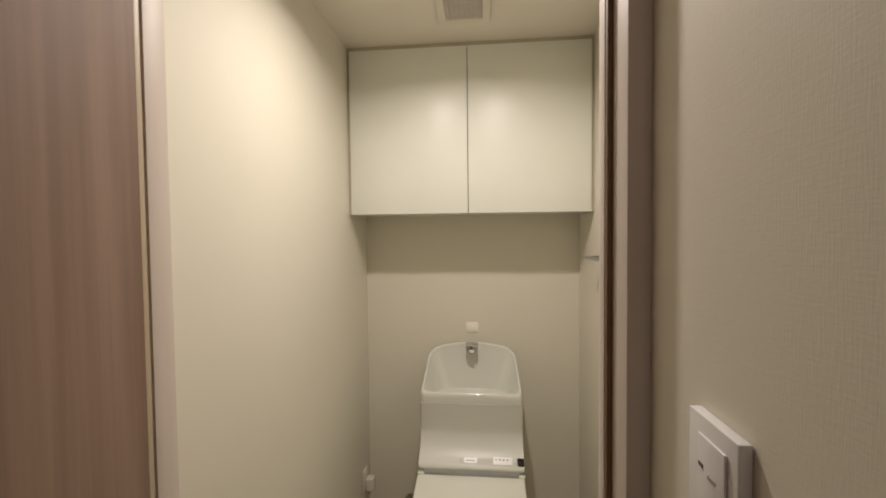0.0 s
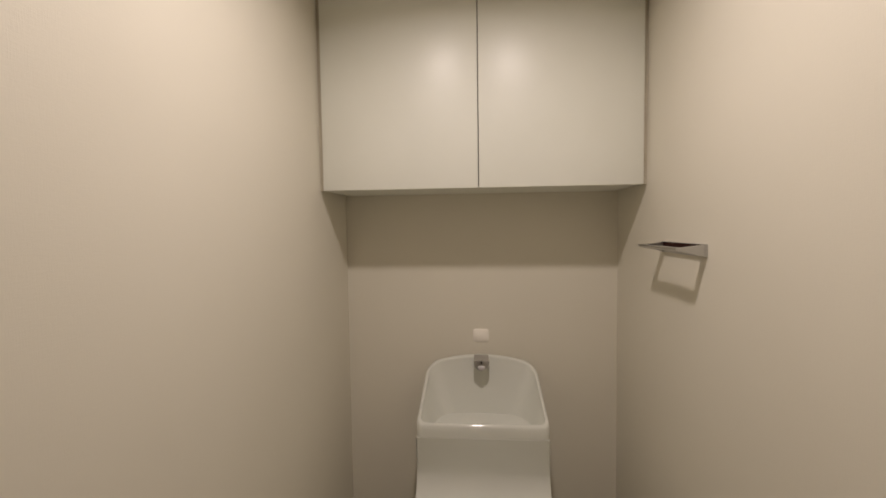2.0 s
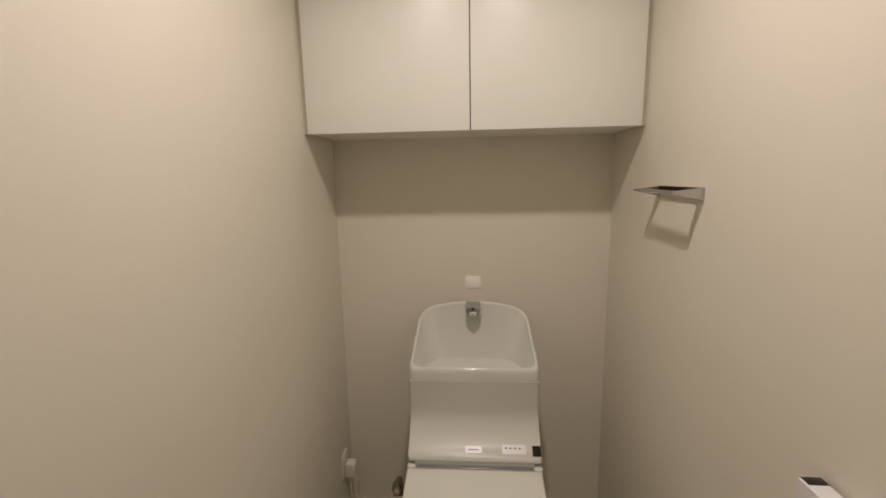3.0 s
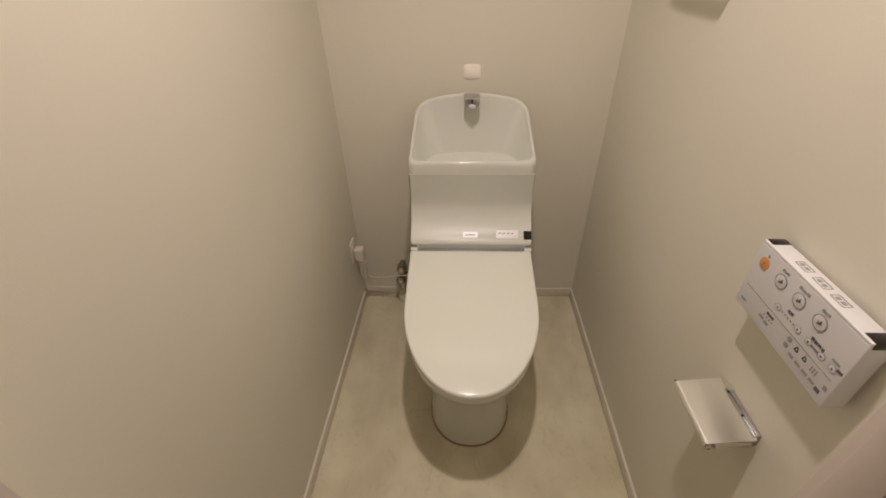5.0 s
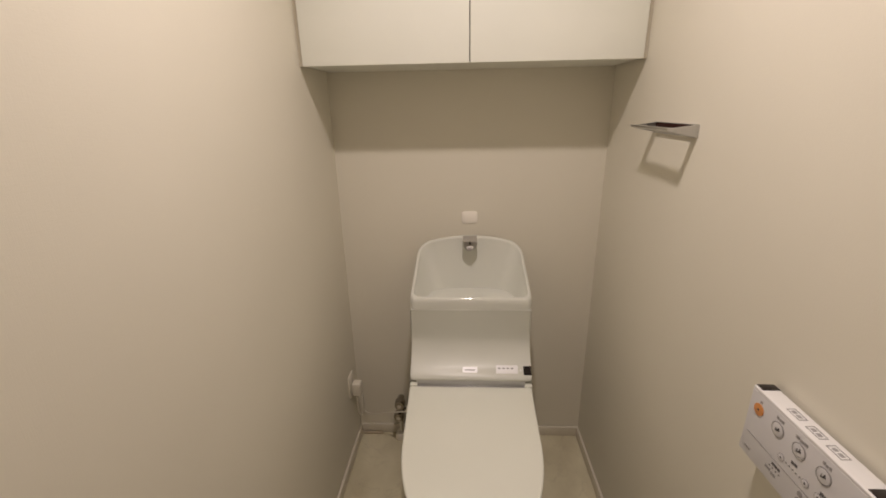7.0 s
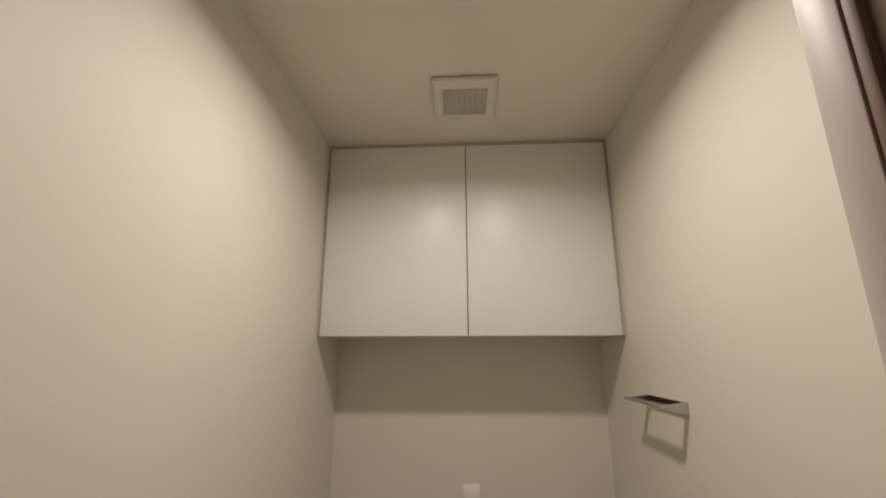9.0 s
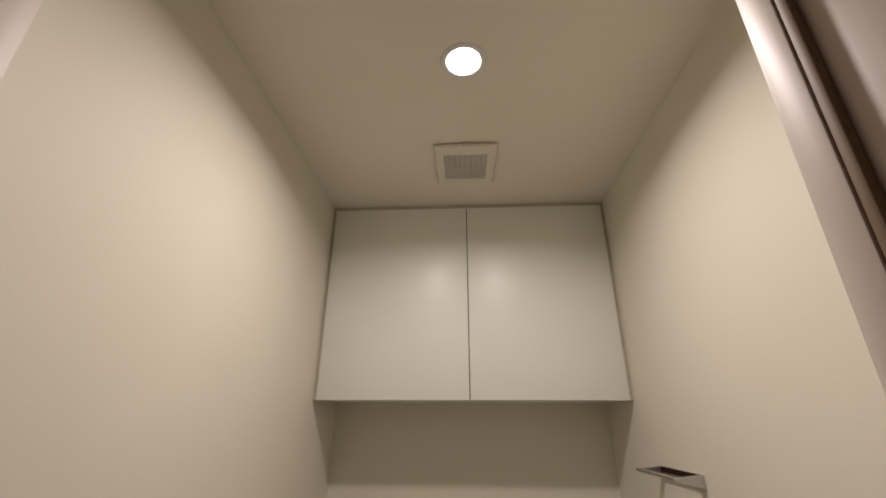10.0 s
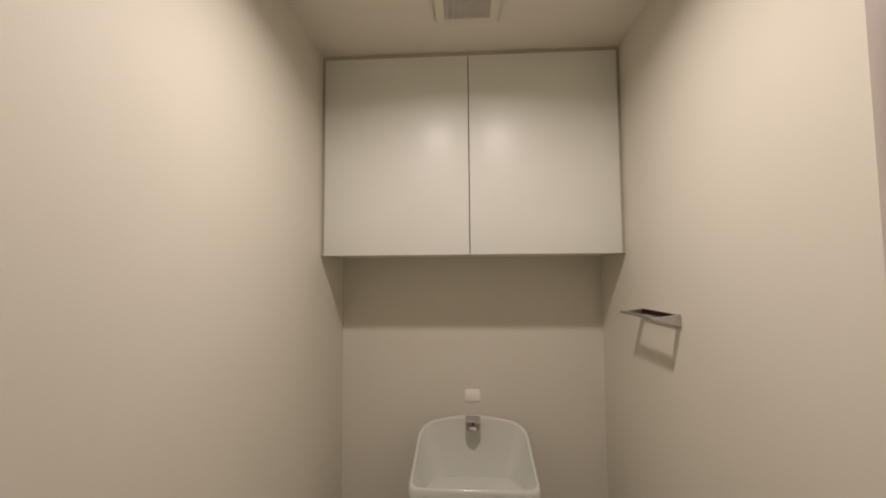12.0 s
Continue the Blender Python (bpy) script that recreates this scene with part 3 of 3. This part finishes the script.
def remote():
    x0, x1 = 0.424, 0.453
    y0, y1, z0, z1 = -1.090, -0.889, 0.798, 0.914
    r = thing("remote_control", (0.45, -0.99, z0), "white wall-mounted toilet remote control with printed buttons", "remote control")
    part("body", box(x0, x1, y0, y1, z0, z1 - 0.0045, 0.0015, 3), PANEL, r, "pale grey printed front panel")
    part("top_cap", box(x0, x1, y0, y1, z1 - 0.0044, z1, 0.0015, 3), PLASTIC, r, "white top edge")
    part("bracket", box(x1, 0.4598, y0 + 0.03, y1 - 0.03, z0 + 0.02, z1 - 0.015, 0.001), PLASTIC, r)
    for a, b in ((y0 - 0.0006, y0 + 0.017), (y1 - 0.015, y1 + 0.0006)):
        part("transmitter", box(x0 + 0.003, x1 + 0.0004, a, b, z1 - 0.010, z1 + 0.0006, 0.0012), BLACK, r, "glossy black transmitter window")

    def disc(name, u, v, radius, mat, lift=0.0010, ring=0.0, label=""):
        """u: metres from the far end along the face, v: metres down from its top."""
        y, z = y1 - u, z1 - v
        if ring:
            rr = []
            for rad, d in ((radius, 0.0), (radius, lift), (radius - ring, lift), (radius - ring, 0.0)):
                rr.append([(x0 - d + 0.0002, y + rad * math.cos(a), z + rad * math.sin(a)) for a in np.linspace(0, 2 * math.pi, 28, endpoint=False)])
            return part(name, loft(rr, False, False), mat, r, label)
        return part(name, rod((x0 + 0.0003, y, z), (x0 - lift, y, z), radius, sides=28, bevel=0.0003), mat, r, label)

    def bar(name, u, v, w, h, mat, lift=0.0006, turn=0.0):
        bm = box(-lift, 0.0004, -w / 2, w / 2, -h / 2, h / 2)
        bm.transform(Matrix.Translation((x0, y1 - u, z1 - v)) @ Matrix.Rotation(radians(turn), 4, "X"))
        return part(name, bm, mat, r, smooth=False)

    disc("stop_button", 0.021, 0.029, 0.0095, ORANGE, 0.0014, label="orange stop button")
    disc("button_mark", 0.021, 0.029, 0.0014, INK, 0.0020)
    bar("caption_bar", 0.0225, 0.0155, 0.004, 0.004, PALE_INK)
    for u, w in ((0.061, 0.015), (0.100, 0.021), (0.140, 0.014)):
        disc("button", u, 0.030, 0.0098, PANEL, 0.0012)
        disc("button_ring", u, 0.030, 0.0112, PALE_INK, 0.0014, 0.0013)
        bar("button_mark", u + 0.0006, 0.031, 0.0078, 0.0018, INK, 0.0018, -24)
        bar("button_mark", u + 0.0018, 0.0285, 0.0018, 0.0052, INK, 0.0018, 12)
        bar("button_mark", u - 0.0022, 0.0295, 0.0014, 0.0034, PALE_INK, 0.0018)
        for i in range(3):
            bar("caption_bar", u - w / 2 + w * (i + 0.5) / 3, 0.0138 + 0.0006 * (i % 2), w / 3 - 0.0012, 0.0042 - 0.0006 * (i % 2), PALE_INK)
    bar("divider", 0.1005, 0.076, 0.183, 0.0009, PALE_INK)
    for u in (0.078, 0.121, 0.142, 0.166, 0.185):
        disc("small_button", u, 0.0625, 0.0050, PANEL, 0.0009)
        disc("small_ring", u, 0.0625, 0.0057, PALE_INK, 0.0010, 0.0008)
        disc("button_mark", u, 0.0625, 0.0015, INK, 0.0014)
    for i in range(5):
        bar("level_mark", 0.0875 + i * 0.006, 0.0625, 0.0018, 0.0018, INK)
        bar("level_mark", 0.1485 + i * 0.0028, 0.0630, 0.0015, 0.0026 + 0.0002 * i, INK)
    for u, v, w, h, m in ((0.0965, 0.0535, 0.0045, 0.0042, INK), (0.1020, 0.0530, 0.0045, 0.0042, INK), (0.145, 0.0540, 0.005, 0.0045, INK), (0.151, 0.0545, 0.005, 0.0045, INK),
                          (0.157, 0.0540, 0.005, 0.0042, INK), (0.163, 0.0545, 0.004, 0.0045, INK), (0.184, 0.0520, 0.012, 0.0032, PALE_INK), (0.194, 0.0580, 0.008, 0.0040, INK),
                          (0.017, 0.1020, 0.012, 0.0036, PALE_INK), (0.069, 0.0838, 0.0045, 0.0040, INK), (0.0745, 0.0838, 0.0045, 0.0040, INK), (0.080, 0.0838, 0.0045, 0.0040, INK),
                          (0.062, 0.0970, 0.010, 0.0042, PALE_INK), (0.0735, 0.0990, 0.009, 0.0045, PALE_INK), (0.1925, 0.0905, 0.006, 0.006, PALE_INK)):
        bar("caption_bar", u, v, w, h, m)
    for i in range(4):
        bar("level_mark", 0.064 + i * 0.0062, 0.0905, 0.0018, 0.0018, INK)
    disc("icon", 0.119, 0.0835, 0.0042, PALE_INK, 0.0007)
    disc("icon", 0.1185, 0.0945, 0.0042, PALE_INK, 0.0007)
    for u in (0.135, 0.151):
        bar("icon", u - 0.002, 0.0850, 0.0018, 0.0075, INK, turn=18)
        bar("icon", u + 0.002, 0.0850, 0.0018, 0.0075, INK, turn=-18)
        bar("icon", u, 0.0880, 0.0050, 0.0020, INK)
    for i in range(3):
        bar("icon", 0.165 + 0.0042 * i, 0.0865, 0.0016, 0.0085, PALE_INK)
    for i, u in enumerate((0.133, 0.147, 0.161, 0.174)):
        bar("caption_bar", u, 0.1000, 0.0095, 0.0045, PALE_INK)
    bar("caption_bar", 0.186, 0.1020, 0.0080, 0.0055, INK)

    # three outlined keys on the top edge
    for u in (0.066, 0.100, 0.133):
        yc = y1 - u
        for bx in ((-0.0115, -0.0105, -0.006, 0.006), (0.0105, 0.0115, -0.006, 0.006), (-0.0105, 0.0105, -0.006, -0.005), (-0.0105, 0.0105, 0.005, 0.006)):
            part("key_outline", box(0.4385 + bx[2], 0.4385 + bx[3], yc + bx[0], yc + bx[1], z1 - 0.0003, z1 + 0.0006), PALE_INK, r, smooth=False)
        part("key_mark", box(0.4360, 0.4410, yc + 0.002, yc + 0.0075, z1 - 0.0003, z1 + 0.0006), PALE_INK, r, smooth=False)
        part("key_mark", box(0.4360, 0.4410, yc - 0.0075, yc - 0.001, z1 - 0.0003, z1 + 0.0005), PALE_INK, r, smooth=False)


remote()


def paper_holder():
    """An empty holder: wall plate, a gently arched mirror-bright cover, a spindle below."""
    p = thing("paper_holder", (0.455, -0.967, 0.60), "empty chrome toilet paper holder on the side wall", "paper holder")
    y0, y1 = -1.033, -0.912
    prof = []
    for k in range(25):
        s = k / 24
        prof.append((0.4525 - 0.0700 * s, 0.622 - 0.010 * s - 0.002 * s ** 3))
    for k in range(1, 11):
        a = radians(15 + 13 * k)
        prof.append((0.3825 - 0.0080 * math.sin(a), 0.6025 + 0.0080 * math.cos(a)))
    rings = []
    for y in (y0, y0 + 0.0008, y1 - 0.0008, y1):
        rings.append([(x, y, z) for x, z in prof] + [(x + 0.0008, y, z - 0.0018) for x, z in prof[::-1]])
    part("cover", loft(rings), MIRROR, p, "bright metal cover plate with a rolled edge", angle=50)
    part("wall_plate", box(0.4526, 0.4598, -1.028, -0.942, 0.596, 0.627, 0.001), SATIN, p)
    part("clip_bar", box(0.4480, 0.4525, -1.028, -0.936, 0.6226, 0.6238, 0.0004), SATIN, p)
    for y in (-0.943, -0.990):
        part("screw", rod((0.4506, y, 0.6237), (0.4506, y, 0.6246), 0.0024, sides=12), DARK_GAP, p)
    for y in (-1.029, -0.917):
        part("arm", box(0.388, 0.4524, y - 0.0012, y + 0.0012, 0.596, 0.6075, 0.0006), CHROME, p)
    part("spindle", rod((0.392, -1.0365, 0.600), (0.392, -0.9095, 0.600), 0.0034), CHROME, p)
    part("hinge_pin", rod((0.379, -0.9118, 0.604), (0.379, -0.9055, 0.604), 0.0026, sides=16, bevel=0.0004), DARKENED_CHROME, p)
    part("hinge_pin", rod((0.379, -1.0395, 0.604), (0.379, -1.0332, 0.604), 0.0026, sides=16, bevel=0.0004), DARKENED_CHROME, p)


paper_holder()


def switch():
    s = thing("light_switch", (CORR_R, -1.482, 1.15), "white light switch plate on the corridor wall", "light switch")
    part("plate", box(CORR_R - 0.010, CORR_R - 0.0003, -1.529, -1.464, 1.096, 1.214, 0.0015), PLASTIC, s)
    part("rocker", box(CORR_R - 0.0125, CORR_R - 0.0102, -1.518, -1.482, 1.110, 1.201, 0.0012), PLASTIC, s)
    part("indicator", box(CORR_R - 0.0130, CORR_R - 0.0124, -1.491, -1.485, 1.177, 1.180), INK, s, smooth=False)
    part("print_bar", box(CORR_R - 0.0129, CORR_R - 0.0124, -1.508, -1.498, 1.173, 1.176), PALE_INK, s, smooth=False)


switch()


def outlet():
    o = thing("power_outlet", (-HALF, -0.09, 0.33), "ivory wall outlet near the floor", "outlet")
    part("plate", box(-0.4598, -0.4535, -0.122, -0.066, 0.262, 0.352, 0.0015), IVORY, o)
    part("socket", box(-0.4536, -0.4515, -0.110, -0.076, 0.272, 0.340, 0.0008), IVORY, o)
    q = thing("power_plug", (-0.44, -0.09, 0.28), "ivory power plug with hanging cable", "plug")
    part("plug_body", box(-0.4514, -0.416, -0.110, -0.074, 0.262, 0.318, 0.006, 3), IVORY, q)
    tube("cable", [(-0.436, -0.098, 0.258), (-0.437, -0.097, 0.205), (-0.434, -0.088, 0.162), (-0.428, -0.080, 0.158), (-0.424, -0.076, 0.19), (-0.422, -0.074, 0.235), (-0.426, -0.056, 0.225), (-0.434, -0.030, 0.165), (-0.438, -0.012, 0.122)], 0.0034, IVORY, q)
    tube("cable", [(-0.438, -0.012, 0.122), (-0.420, -0.024, 0.116), (-0.377, -0.050, 0.1324), (-0.297, -0.100, 0.1836), (-0.244, -0.112, 0.196), (-0.17, -0.125, 0.200)], 0.0022, IVORY, q)
    # Brown tube added to draw the dark shadow line at the skirting's foot.
    d = thing("skirting_shade", (-0.39, -0.02, 0.0), "thin brown tube drawing the shadow line along the skirting", "hose")
    tube("hose", [(-0.448, -0.0185, 0.0068), (-0.42, -0.0165, 0.0058), (-0.39, -0.0160, 0.0058), (-0.362, -0.0158, 0.0058)], 0.0052, SHADE_BROWN, d)


outlet()


def valve():
    x, y = -0.279, -0.038
    v = thing("stop_valve", (x, y, 0), "chrome water stop valve on a short floor pipe", "valve")
    part("floor_flange", rod((x - 0.006, y, 0.0004), (x - 0.006, y, 0.034), 0.021, 0.018, 24, 0.003), IVORY, v, "beige floor flange")
    part("riser", rod((x, y, 0.034), (x, y, 0.212), 0.0085), CHROME, v)
    for z, dx in ((0.148, 0.0), (0.205, 0.006)):
        k = part("knob", rod((x + dx, y - 0.022, z), (x + dx, y - 0.056, z), 0.0215, 0.0190, 24, 0.005), DARKENED_CHROME, v)
        part("collar", rod((x + dx, y + 0.006, z), (x + dx, y - 0.0219, z), 0.0125, bevel=0.001), DARKENED_CHROME, k)
        part("cap", rod((x + dx, y - 0.056, z), (x + dx, y - 0.0575, z), 0.009, sides=16, bevel=0.0005), CHROME, k)
    part("spout_nut", rod((x + 0.0085, y, 0.150), (x + 0.034, y, 0.150), 0.011, sides=6), CHROME, v)
    tube("hose", [(x + 0.034, y, 0.150), (-0.225, -0.055, 0.152), (-0.20, -0.072, 0.160), (-0.15, -0.10, 0.18)], 0.0065, SATIN, v)


valve()
